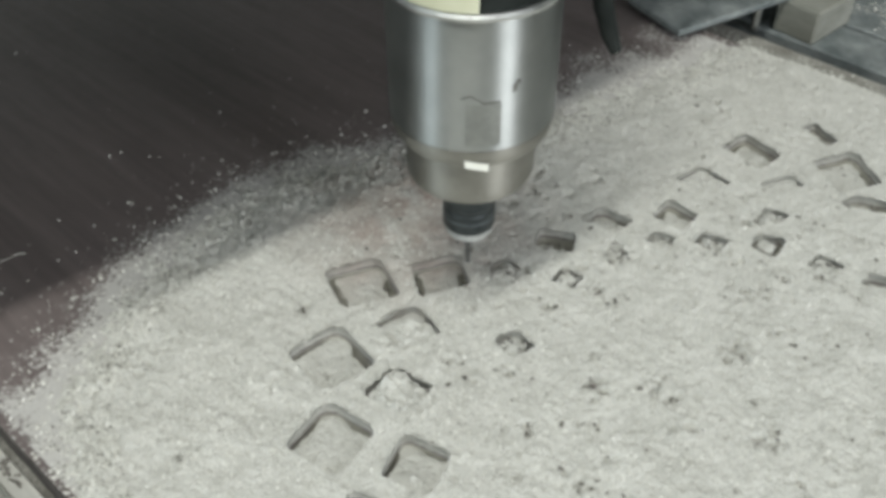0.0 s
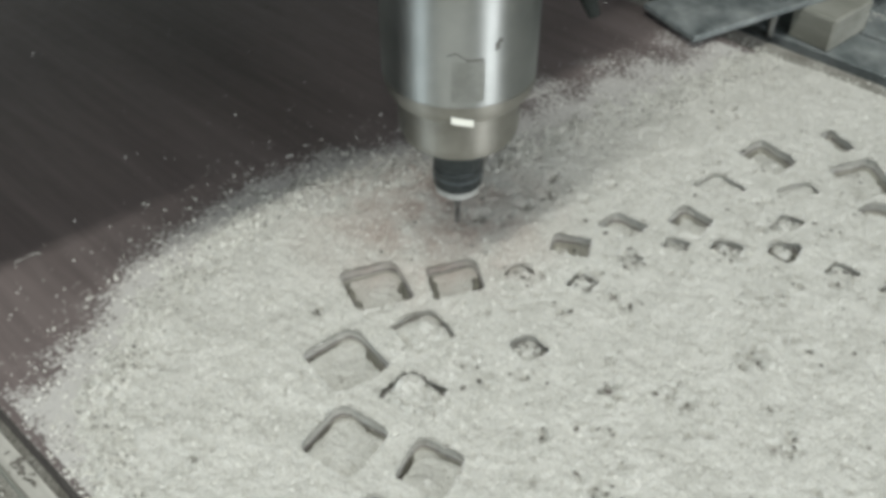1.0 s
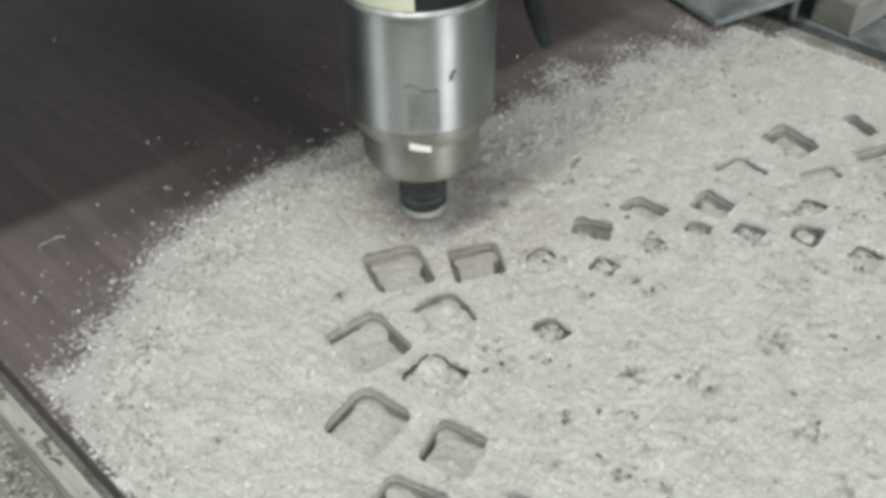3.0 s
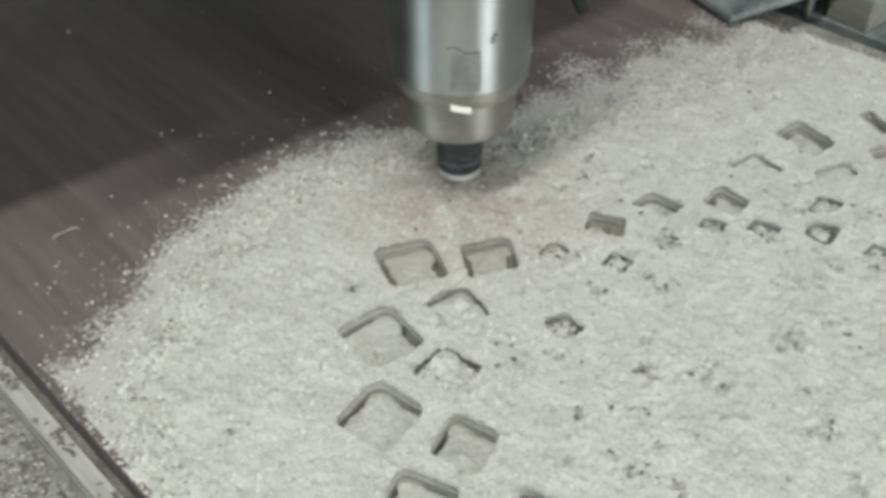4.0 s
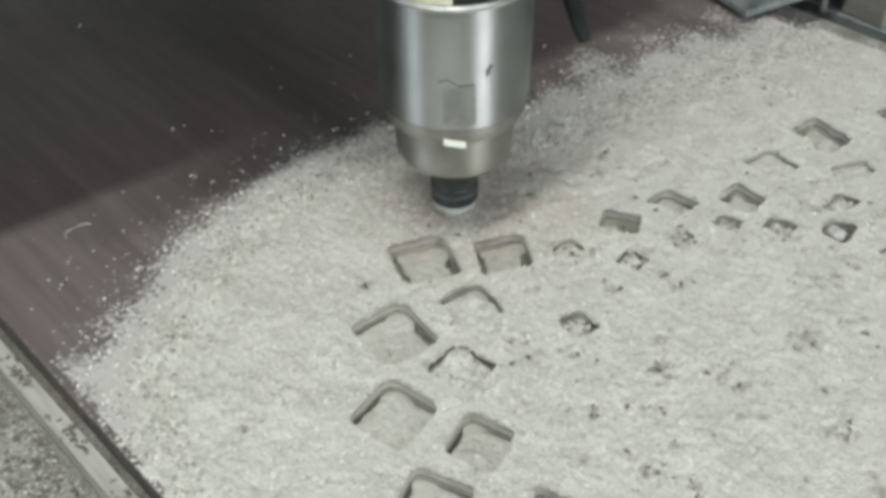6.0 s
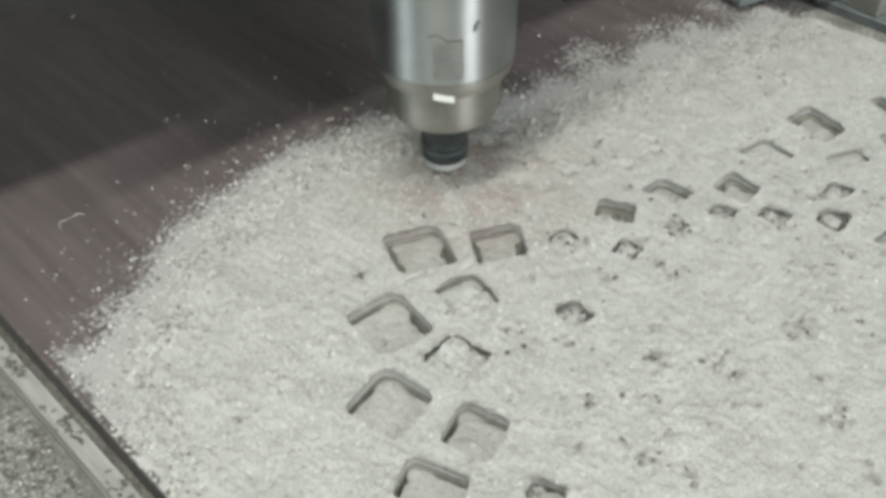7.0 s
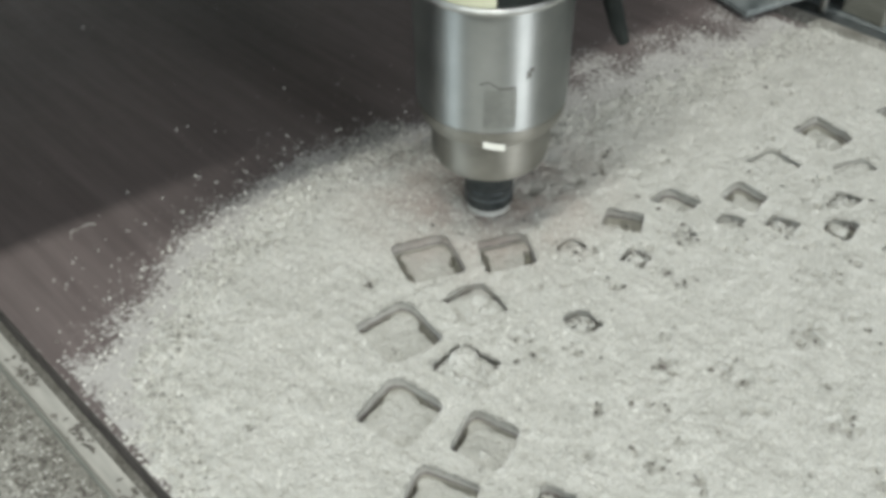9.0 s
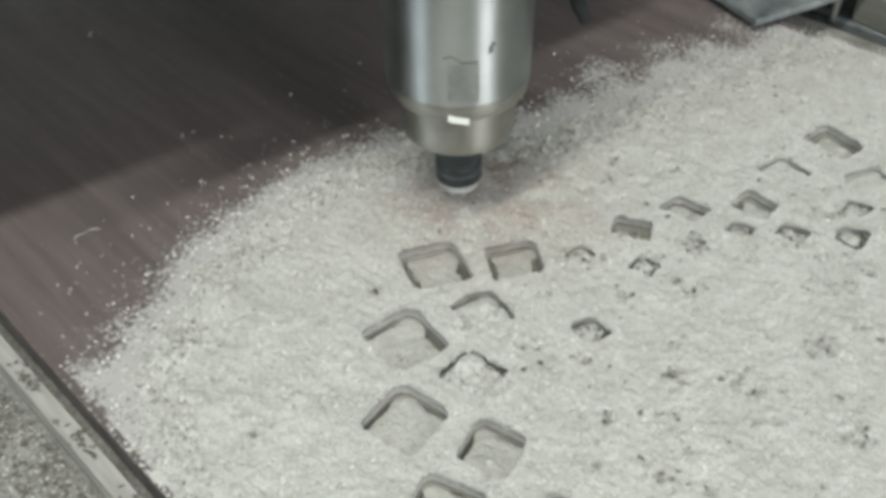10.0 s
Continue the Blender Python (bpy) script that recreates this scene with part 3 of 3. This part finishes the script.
def build_fills():
    """The piece left in each opening under loose sawdust, with the cutter's slot open along some walls."""
    for number, ((corners, low, high, _, ragged), outline) in enumerate(zip(CUTS, OUTLINES)):
        slots = SLOTS.get(number, (0.2, 0.5, 0, 0))
        o = np.array(outline)
        mid = o.mean(0)
        gx, gy = np.meshgrid(np.arange(o[:, 0].min(), o[:, 0].max(), 0.0005), np.arange(o[:, 1].min(), o[:, 1].max(), 0.0005))
        gx, gy = gx.ravel(), gy.ravel()
        ok = in_outline(gx, gy, outline)
        gx, gy = gx[ok], gy[ok]
        gap = near_outline(gx, gy, outline)
        ok = gap > 0.0004
        gx, gy, gap = gx[ok], gy[ok], gap[ok]
        pts = list(zip(gx.tolist(), gy.tolist()))
        verts2 = [Vector(p) for p in pts + [(mid[0] + (x - mid[0]) * 0.995, mid[1] + (y - mid[1]) * 0.995) for x, y in outline]]
        co, _, tris, _, _, _ = geometry.delaunay_2d_cdt(verts2, [], [], 0, 1e-7)
        cx, cy = np.array([c[0] for c in co]), np.array([c[1] for c in co])
        gap = near_outline(cx, cy, outline)
        verts = []
        ring = [Vector(p) / 1000 for p in corners]
        # the share of each wall along which the slot stays clear of dust
        clear = ((0.0, 0.75), (0.38, 1.0), (0.0, 1.0), (0.0, 1.0))

        def from_wall(p, a, b):
            # distance from a wall and the share of its length passed
            run = b - a
            return abs(run.x * (p.y - a.y) - run.y * (p.x - a.x)) / run.length, (p - a).dot(run) / run.length_squared

        for x, y, g in zip(cx.tolist(), cy.tolist(), gap.tolist()):
            rise = 1 - math.exp(-g / 0.0025)
            patchy = fbm(x, y, 150, 2)
            fall = 0.0
            for k in range(4):
                d, u = from_wall(Vector((x, y)), ring[k], ring[(k + 1) % 4])
                from_start, to_end = (u - clear[k][0]) / 0.15, (clear[k][1] - u) / 0.15
                share = min(1, max(0, from_start + (1 if clear[k][0] == 0 else 0)), max(0, to_end + (1 if clear[k][1] == 1 else 0)))
                width = 0.001 * slots[k] * share * (1 + (0.6 + 0.7 * ragged) * patchy)
                fall = max(fall, min(1, max(0, (width + 0.0004 - d) / 0.0006)) if width > 0.0002 else 0)
            # the fill rises towards the camera, shaped to fit its view
            lean = -(0.11 if slots[3] > 3 else 0.05) * ((x - mid[0]) + (y - mid[1]))
            for bx, by, br, rise_mm in MOUNDS.get(number, ()):
                lean += 0.001 * rise_mm * math.exp(-((x * 1000 - bx) ** 2 + (y * 1000 - by) ** 2) / (br * br)) * (1 + 0.8 * patchy)
            crumbs = (0.0005 + 0.0011 * ragged) * fbm(x, y, 300, 3) + 0.0012 * ragged * max(0, fbm(x + 2, y, 420, 2))
            top_z = 0.001 * (low + (high - low) * rise) + lean + crumbs * min(1, g / 0.0015)
            verts.append((x, y, top_z + (-0.0112 - top_z) * fall))
        slots_low = [int(min(verts[i][2] for i in t) < -0.0045) for t in tris]   # slot sides and floor take the core's darker tone, which also deepens their shade
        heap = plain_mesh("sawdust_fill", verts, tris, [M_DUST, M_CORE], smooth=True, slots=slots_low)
        heap.data.set_sharp_from_angle(angle=radians(50))
        tagged(heap, "loose pale sawdust lying inside a square cut-out", "sawdust", group="sawdust in the cut-outs", kind="stuff")


def scatter(name, places, sizes, mat, label, category, tilt=35):
    verts, faces = [], []
    for (x, y, z), s in zip(places, sizes):
        turn = Euler((radians(random.gauss(0, tilt)), radians(random.gauss(0, tilt)), random.uniform(0, 6.28))).to_matrix()
        k, first = random.uniform(0.35, 0.9), len(verts)
        for a, b, c in ((-1, -k, 0), (1, -0.7 * k, 0.12), (0.8, k, 0), (-0.9, 0.8 * k, 0.12), (0, 0, 0.5 * k)):
            p = turn @ Vector((a * s, b * s, c * s))
            verts.append((x + p.x, y + p.y, z + p.z))
        faces += [tuple(first + i for i in f) for f in ((0, 1, 4), (1, 2, 4), (2, 3, 4), (3, 0, 4), (3, 2, 1, 0))]
    return tagged(plain_mesh(name, verts, faces, [mat]), label, category, kind="stuff")


def free_of_cuts(x, y):
    ok = np.ones(x.shape, bool)
    for outline in OUTLINES:
        ok &= ~in_outline(x, y, outline)
    return ok


def build_flakes():
    # thrown outwards past the heap's edge
    x, y = np.random.uniform(-0.178, 0.237, 300000), np.random.uniform(-0.06, 0.30, 300000)
    r = dust_reach(x, y)
    spread = np.interp(x, (-0.18, 0.02, 0.12), (0.0115, 0.0115, 0.015))
    clump = np.array([1 + 2.2 * noise.noise((a * 210, b * 210, 9.1)) for a, b in zip(x.tolist(), y.tolist())]).clip(0.12, 2.2)
    ok = (r < 0.036) & (np.random.uniform(0, 1, r.shape) < 0.46 * clump * np.exp(np.minimum(r - 0.022, 0) / spread) + 0.0003 * clump)
    x, y, r = x[ok], y[ok], r[ok]
    places = [(a, b, max(0, dust_height(a, b, c)) + 0.0002) for a, b, c in zip(x.tolist(), y.tolist(), r.tolist())]
    grey = [p for p in places if random.random() < 0.16]
    scatter("thrown_chips", grey, [random.uniform(0.0003, 0.0007) for _ in grey], M_CHIP, "small dark chips strewn among the pale flakes", "wood chips", 25)
    scatter("thrown_flakes", places, [random.uniform(0.00020, 0.00055) * random.choice((1, 1, 1, 1.4, 1.8)) * (0.75 if p[0] > 0.08 else 1) for p in places], M_FLAKE, "pale wood flakes strewn over the brown laminate", "wood flakes")
    # on the heap
    x, y = np.random.uniform(-0.178, 0.237, 62000), np.random.uniform(-0.20, 0.12, 62000)
    r = dust_reach(x, y)
    # fewer flakes towards the camera's right, thinned to fit its view
    ok = (r > 0.004) & free_of_cuts(x, y) & (np.random.uniform(0, 1, r.shape) < np.interp(0.68 * x - 0.73 * y, (-0.10, 0.0, 0.10), (1.0, 0.7, 0.35)))
    x, y, r = x[ok], y[ok], r[ok]
    places = [(a, b, dust_height(a, b, c) + 0.0001) for a, b, c in zip(x.tolist(), y.tolist(), r.tolist())]
    scatter("heap_flakes", places, [random.uniform(0.00020, 0.00052) * random.choice((1, 1, 1, 1.6)) for _ in places], M_FLAKE, "coarse pale flakes lying on the sawdust", "wood flakes", 25)
    # dark bits: most sit in the pits in place of their shade, the rest are strewn
    spots = []
    for dx, dy, rr, d in DIMPLES:
        for _ in range(random.choice((2, 3)) if d > 1.45 else random.choice((0, 0, 1))):
            a, b = (dx + random.gauss(0, 0.35 * rr)) / 1000, (dy + random.gauss(0, 0.35 * rr)) / 1000
            spots.append((a, b))
    for _ in range(70):
        spots.append((random.uniform(-0.06, 0.2), random.uniform(-0.19, 0.05)))
    sx, sy = np.array([s[0] for s in spots]), np.array([s[1] for s in spots])
    r = dust_reach(sx, sy)
    ok = free_of_cuts(sx, sy) & (r > 0.01)
    places = [(a, b, dust_height(a, b, c) + 0.0004) for a, b, c in zip(sx[ok].tolist(), sy[ok].tolist(), r[ok].tolist())]
    scatter("dark_chips", places, [random.uniform(0.0005, 0.0012) for _ in places], M_CHIP, "small dark chips that darken the pits in the sawdust", "wood chips", 20)
    # crumbs pushed up round the pits and the broken rims
    spots = []
    for dx, dy, rr, d in DIMPLES:
        for _ in range(4 if d > 1.4 else 1):
            turn, out = random.uniform(0, 6.28), rr * random.uniform(0.9, 1.7)
            spots.append(((dx + out * math.cos(turn)) / 1000, (dy + out * math.sin(turn)) / 1000))
    for cut, outline in zip(CUTS, OUTLINES):
        for _ in range(int(9 * cut[4])):
            q = random.choice(outline)
            spots.append((q[0] + random.gauss(0, 0.0018), q[1] + random.gauss(0, 0.0018)))
    sx, sy = np.array([q[0] for q in spots]), np.array([q[1] for q in spots])
    r = dust_reach(sx, sy)
    ok = free_of_cuts(sx, sy) & (r > 0.01)
    places = [(a, b, dust_height(a, b, c) + 0.0001) for a, b, c in zip(sx[ok].tolist(), sy[ok].tolist(), r[ok].tolist())]
    dark = []
    for (corners, low, high, _, ragged), outline in zip(CUTS, OUTLINES):
        if ragged < 0.8:
            continue
        o = np.array(outline)
        tx, ty = np.random.uniform(o[:, 0].min(), o[:, 0].max(), 60), np.random.uniform(o[:, 1].min(), o[:, 1].max(), 60)
        inner = in_outline(tx, ty, outline) & (near_outline(tx, ty, outline) > 0.001)
        for a, b, g in list(zip(tx[inner].tolist(), ty[inner].tolist(), near_outline(tx, ty, outline)[inner].tolist()))[:int(14 * ragged)]:
            z = 0.001 * (low + (high - low) * (1 - math.exp(-g / 0.0025)))
            (dark if random.random() < 0.3 else places).append((a, b, z + 0.0005))
    scatter("cutout_chips", dark, [random.uniform(0.0004, 0.0010) for _ in dark], M_CHIP, "dark chips among the loose dust in the cut-outs", "wood chips", 20)
    scatter("sawdust_crumbs", places, [random.uniform(0.0005, 0.0011) for _ in places], M_DUST, "pale crumbs of packed sawdust on the heap", "sawdust crumbs", 30)


def build_shavings():
    """A few curled shavings on the bare laminate."""
    for cx, cy, size, turn, sweep in ((-0.133, 0.141, 0.0075, 0.3, 2.6), (-0.062, 0.176, 0.0012, 1.0, 3.0), (-0.044, 0.297, 0.0018, 1.0, 3.0)):
        pts = [(cx + size * math.cos(turn + sweep * i / 12) * (1 - 0.03 * i), cy + 0.7 * size * math.sin(turn + sweep * i / 12), 0.0006 + 0.0006 * math.sin(i * 0.9)) for i in range(13)]
        shaving = mesh_object("wood_shaving", tube(pts, [0.00013 + 0.00006 * math.sin(i) for i in range(13)], 6), M_FLAKE, smooth=True)
        tagged(shaving, "thin pale curled shaving on the brown laminate", "shaving", group="curled shavings")


def build_bed_flakes():
    places = [(random.uniform(-0.27, -0.192), random.uniform(-0.06, 0.14), BED_Z + 0.0002) for _ in range(3200)]
    scatter("bed_flakes", places, [random.uniform(0.00025, 0.0006) for _ in places], M_FLAKE, "coarse pale flakes on the dusty bed", "wood flakes", 25)
    places = []
    for cx, cy, wide in ((0.335, -0.060, 0.012), (0.362, -0.035, 0.014), (0.385, -0.075, 0.014), (0.342, -0.105, 0.012), (0.262, -0.030, 0.016), (0.262, -0.085, 0.018), (0.262, 0.02, 0.012)):
        for _ in range(240):
            x, y = random.gauss(cx, 0.6 * wide), random.gauss(cy, wide)
            if (0.241 < x < 0.283 or 0.336 < x < 0.430) and abs(y - cy) < 3 * wide:
                places.append((x, y, BED_Z + (0.0002 if x < 0.29 else 0.0012)))
    scatter("profile_flakes", places, [random.uniform(0.0003, 0.0010) for _ in places], M_FLAKE, "pale flakes drifted over the dusty bed strips", "wood flakes", 20)
    places = [(random.uniform(-0.27, -0.192), random.uniform(-0.06, 0.14), BED_Z + 0.0004) for _ in range(1900)]
    scatter("bed_chips", places, [random.uniform(0.0004, 0.0013) for _ in places], M_CHIP, "dark chips among the sawdust on the bed", "wood chips", 20)


# ---- fence batten and clamping parts ----
def build_batten():
    batten = tagged(new("fence_batten"), "pale narrow batten along the board's edge", "batten")
    part("strip", box(-0.1893, -0.1818, -0.50, 0.60, BED_Z, -0.0122, 0.0006), M_BATTEN, batten, "pale flat strip")
    part("lip", box(-0.1905, -0.18945, -0.50, 0.60, BED_Z, -0.0116, 0.0004), M_PINE, batten, "thin darker lip")
    places = []
    for y in (0.104, 0.097, 0.063, 0.055, 0.024, -0.02):
        for _ in range(15):
            places.append((-0.1856 + random.gauss(0, 0.0015), y + random.gauss(0, 0.0042), -0.0119))
    scatter("batten_chips", places, [random.uniform(0.0004, 0.0016) for _ in places], M_CHIP, "dark chips lying on the batten", "wood chips", 12)


def build_clamp():
    clamp = tagged(new("clamp_bar"), "dusty flat steel clamp bar over the panel's edge", "clamp")
    clamp.matrix_world = pose(0.215, 0.032, 0.004, 0, 0, -17.5)
    part("bar", box(0, 0.17, 0, 0.046, 0, 0.004, 0.0008), M_ALU, clamp, "flat grey steel bar")
    bolt = part("bolt", lathe([(0.0025, -0.022), (0.0025, 0.016)], 12), M_CHROME, clamp)
    bolt.location = (0.075, 0.012, 0)
    nut = part("nut", lathe([(0.006, 0.005), (0.0065, 0.006), (0.0065, 0.010), (0.006, 0.011)], 6), M_CHROME, clamp)
    nut.location = (0.075, 0.012, 0)
    block = tagged(mesh_object("packing_block", box(0, 0.042, 0, 0.028, 0, 0.021, 0.0015), M_PINE), "dusty pine packing block on the bed", "block")
    block.matrix_world = pose(0.2935, -0.015, BED_Z + 0.001, 0, 0, -6)


# ---- spindle ----
def build_spindle():
    """Origin on the axis, at the panel's level while the cutter just touches it."""
    s = tagged(new("router_spindle"), "round polished steel router spindle with collet nut and cutter", "spindle")
    # the side towards the viewer lies at about -137 degrees
    part("body", lathe([(0.0284, 0.0735), (0.0290, 0.0742), (0.0290, 0.1225)], 128), M_STEEL, s, "polished steel barrel", True)
    part("collar", lathe([(0.0225, 0.0640), (0.0239, 0.0642), (0.0253, 0.0650), (0.0269, 0.0664), (0.0281, 0.0684), (0.0288, 0.0710), (0.0289, 0.0738)], 128), M_SATIN, s, "satin steel lower collar", True)
    part("nose", lathe([(0.0110, 0.0449), (0.0185, 0.0451), (0.0210, 0.0456), (0.0226, 0.0467), (0.0234, 0.0486), (0.0236, 0.0515), (0.0236, 0.0642)], 128), M_SATIN, s, "rounded satin steel nose", True)
    part("shaft", lathe([(0.0065, 0.0390), (0.0065, 0.0480)], 32), M_BLACKED, s)
    nut = part("collet_nut", lathe([(0.0092, 0.0192), (0.0101, 0.0202), (0.0101, 0.0285), (0.0097, 0.0290), (0.0097, 0.0305), (0.0101, 0.0310), (0.0101, 0.0415), (0.0094, 0.0425)], 48), M_BLACKED, s, "blackened steel collet nut", True)
    # Lighter band paints the curved highlight across the black nut.
    part("nut_glint", lathe([(0.0098, 0.0242), (0.01025, 0.0246), (0.01025, 0.0258), (0.0098, 0.0262)], 48), M_GLINT, nut, "grey band standing in for a highlight on the nut", True)
    part("nut_ring", lathe([(0.0040, 0.0150), (0.0080, 0.0153), (0.0092, 0.0165), (0.0096, 0.0200)], 48), M_RING, nut, "pale worn ring at the nut's mouth", True)
    part("cutter", lathe([(0.0006, -0.0030), (0.0011, -0.0024), (0.0011, 0.0060), (0.0015, 0.0075), (0.0015, 0.0160)], 20), M_CARBIDE, s, "thin carbide cutter", True)
    part("rim", lathe([(0.0284, 0.1215), (0.0300, 0.1220), (0.0302, 0.1232), (0.0294, 0.1242)], 128), M_CHROME, s, "bright rolled rim", True)
    part("upper_barrel", lathe([(0.0282, 0.1235), (0.0282, 0.2300), (0.0250, 0.2340)], 96), M_RUBBER, s, "black upper barrel", True)
    part("type_plate", curved_patch(0.0283, -225, -136, 0.1245, 0.175, 0.0009), M_CREAM, s, "cream printed plate round the barrel")
    part("sticker", curved_patch(0.0289, -143, -127, 0.0676, 0.0704, 0.0003, 8, -0.0016), M_WHITE, s, "small white paper sticker")
    part("faded_label", curved_patch(0.0290, -143, -120, 0.0765, 0.0925, 0.00008, 10), M_FADED, s, "faded rectangular printed label")
    for a0, a1, z0, z1, slope in ((-146, -140, 0.0945, 0.0950, 0.0012), (-140, -133, 0.0956, 0.0961, -0.0022), (-133, -121, 0.0928, 0.0936, 0), (-113, -109.5, 0.0955, 0.0985, 0.0008), (-111, -107.5, 0.0985, 0.1000, 0)):
        part("scuff_mark", curved_patch(0.0290, a0, a1, z0, z1, 0.00012, 6, slope), M_INK, s, "dark smudged mark")
    part("hose", tube([(0.023, -0.032, 0.200), (0.025, -0.031, 0.160), (0.0265, -0.0295, 0.130), (0.0285, -0.031, 0.112), (0.031, -0.0335, 0.101), (0.0327, -0.0354, 0.095)], [0.0036, 0.0036, 0.0036, 0.0034, 0.0030, 0.0022]), M_RUBBER, s, "black rubber hose end", True)
    part("mount_plate", box(-0.05, 0.05, 0.030, 0.041, 0.150, 0.330, 0.002), M_GANTRY, s, "grey spindle mounting plate")
    part("mount_ring", lathe([(0.0290, 0.180), (0.0400, 0.181), (0.0400, 0.225), (0.0290, 0.226)], 64, False), M_GANTRY, s, "grey clamp ring")
    return s


def build_gantry():
    """Origin below the beam, level with the panel, at the spindle's place along the travel. Out of view: beam and
    carriage are sized and placed to cast the dark edge on the panel.
    """
    g = tagged(new("gantry"), "grey painted router gantry beam on two uprights", "gantry")
    part("beam", box(-0.60, 0.60, 0.072, 0.40, 0.155, 0.330, 0.004), M_GANTRY, g, "grey steel cross beam")
    part("rail", box(-0.58, 0.58, 0.062, 0.072, 0.270, 0.290, 0.002), M_CHROME, g)
    for sx in (-1, 1):
        part("upright", box(sx * 0.60 - 0.02, sx * 0.60 + 0.02, 0.12, 0.54, -0.09, 0.36, 0.004), M_GANTRY, g)
    part("carriage", box(-0.15, 0.13, 0.0415, 0.062, 0.156, 0.420, 0.003), M_GANTRY, g, "grey carriage block")
    return g


build_room()
build_bed()
build_panel()
build_batten()
build_clamp()
build_dust()
build_fills()
build_flakes()
build_shavings()
build_bed_flakes()
SPINDLE = build_spindle()
GANTRY = build_gantry()

# seconds, axis x and y in mm, height of the spindle over the touching level in mm
CUT_PATH = [
    (0.0, -10.6, -8.9, 15.5), (0.3, -3, 4, 15.5), (0.5, 3.0, 14.2, 15.5), (1.0, 2.5, 17.4, 15.5), (1.5, 1.6, 16.7, 8.0), (2.0, 1.3, 17.0, 0.0), (2.25, 1.0, 19.0, -6.0),
    (2.5, -2.1, 26.0, -6), (2.7, -8.2, 30.8, -6), (2.9, -12.5, 34.5, -6), (3.2, -6.0, 42.5, -6), (3.5, 0.5, 50, -6), (3.8, 4.1, 51.4, -6),
    (4.0, 10.6, 44.5, -6), (4.5, 16.7, 32.6, -6), (5.0, 5.5, 19.4, -6), (5.2, 4.3, 18.5, -6), (5.5, -1.0, 20.8, -6), (5.8, -8.5, 28, -6), (6.05, -12.6, 34.5, -6),
    (6.3, -9.7, 38.4, -6), (6.5, -4.2, 44.4, -6), (7.0, 1.7, 49.9, -6), (7.5, 15.7, 36.9, -6), (8.0, 9.9, 23.6, -6), (8.5, 3.0, 17.7, -6), (9.0, -5.0, 22.2, -6),
    (9.5, -12.3, 34.6, -6), (10.0, -2.0, 47.4, -6),
]
SKEW = -9.0   # turn of the unseen gantry, degrees, fitted to its shadow's edge in the camera's view


def motions():
    walk(SPINDLE, [(t, pose(x / 1000, y / 1000, z / 1000)) for t, x, y, z in CUT_PATH])
    along = Vector((-math.sin(radians(SKEW)), math.cos(radians(SKEW))))
    rows = []
    for t, x, y, z in CUT_PATH:
        d = along.dot((x / 1000, y / 1000))
        rows.append((t, pose(along.x * d, along.y * d, 0, 0, 0, SKEW)))
    walk(GANTRY, rows)


motions()
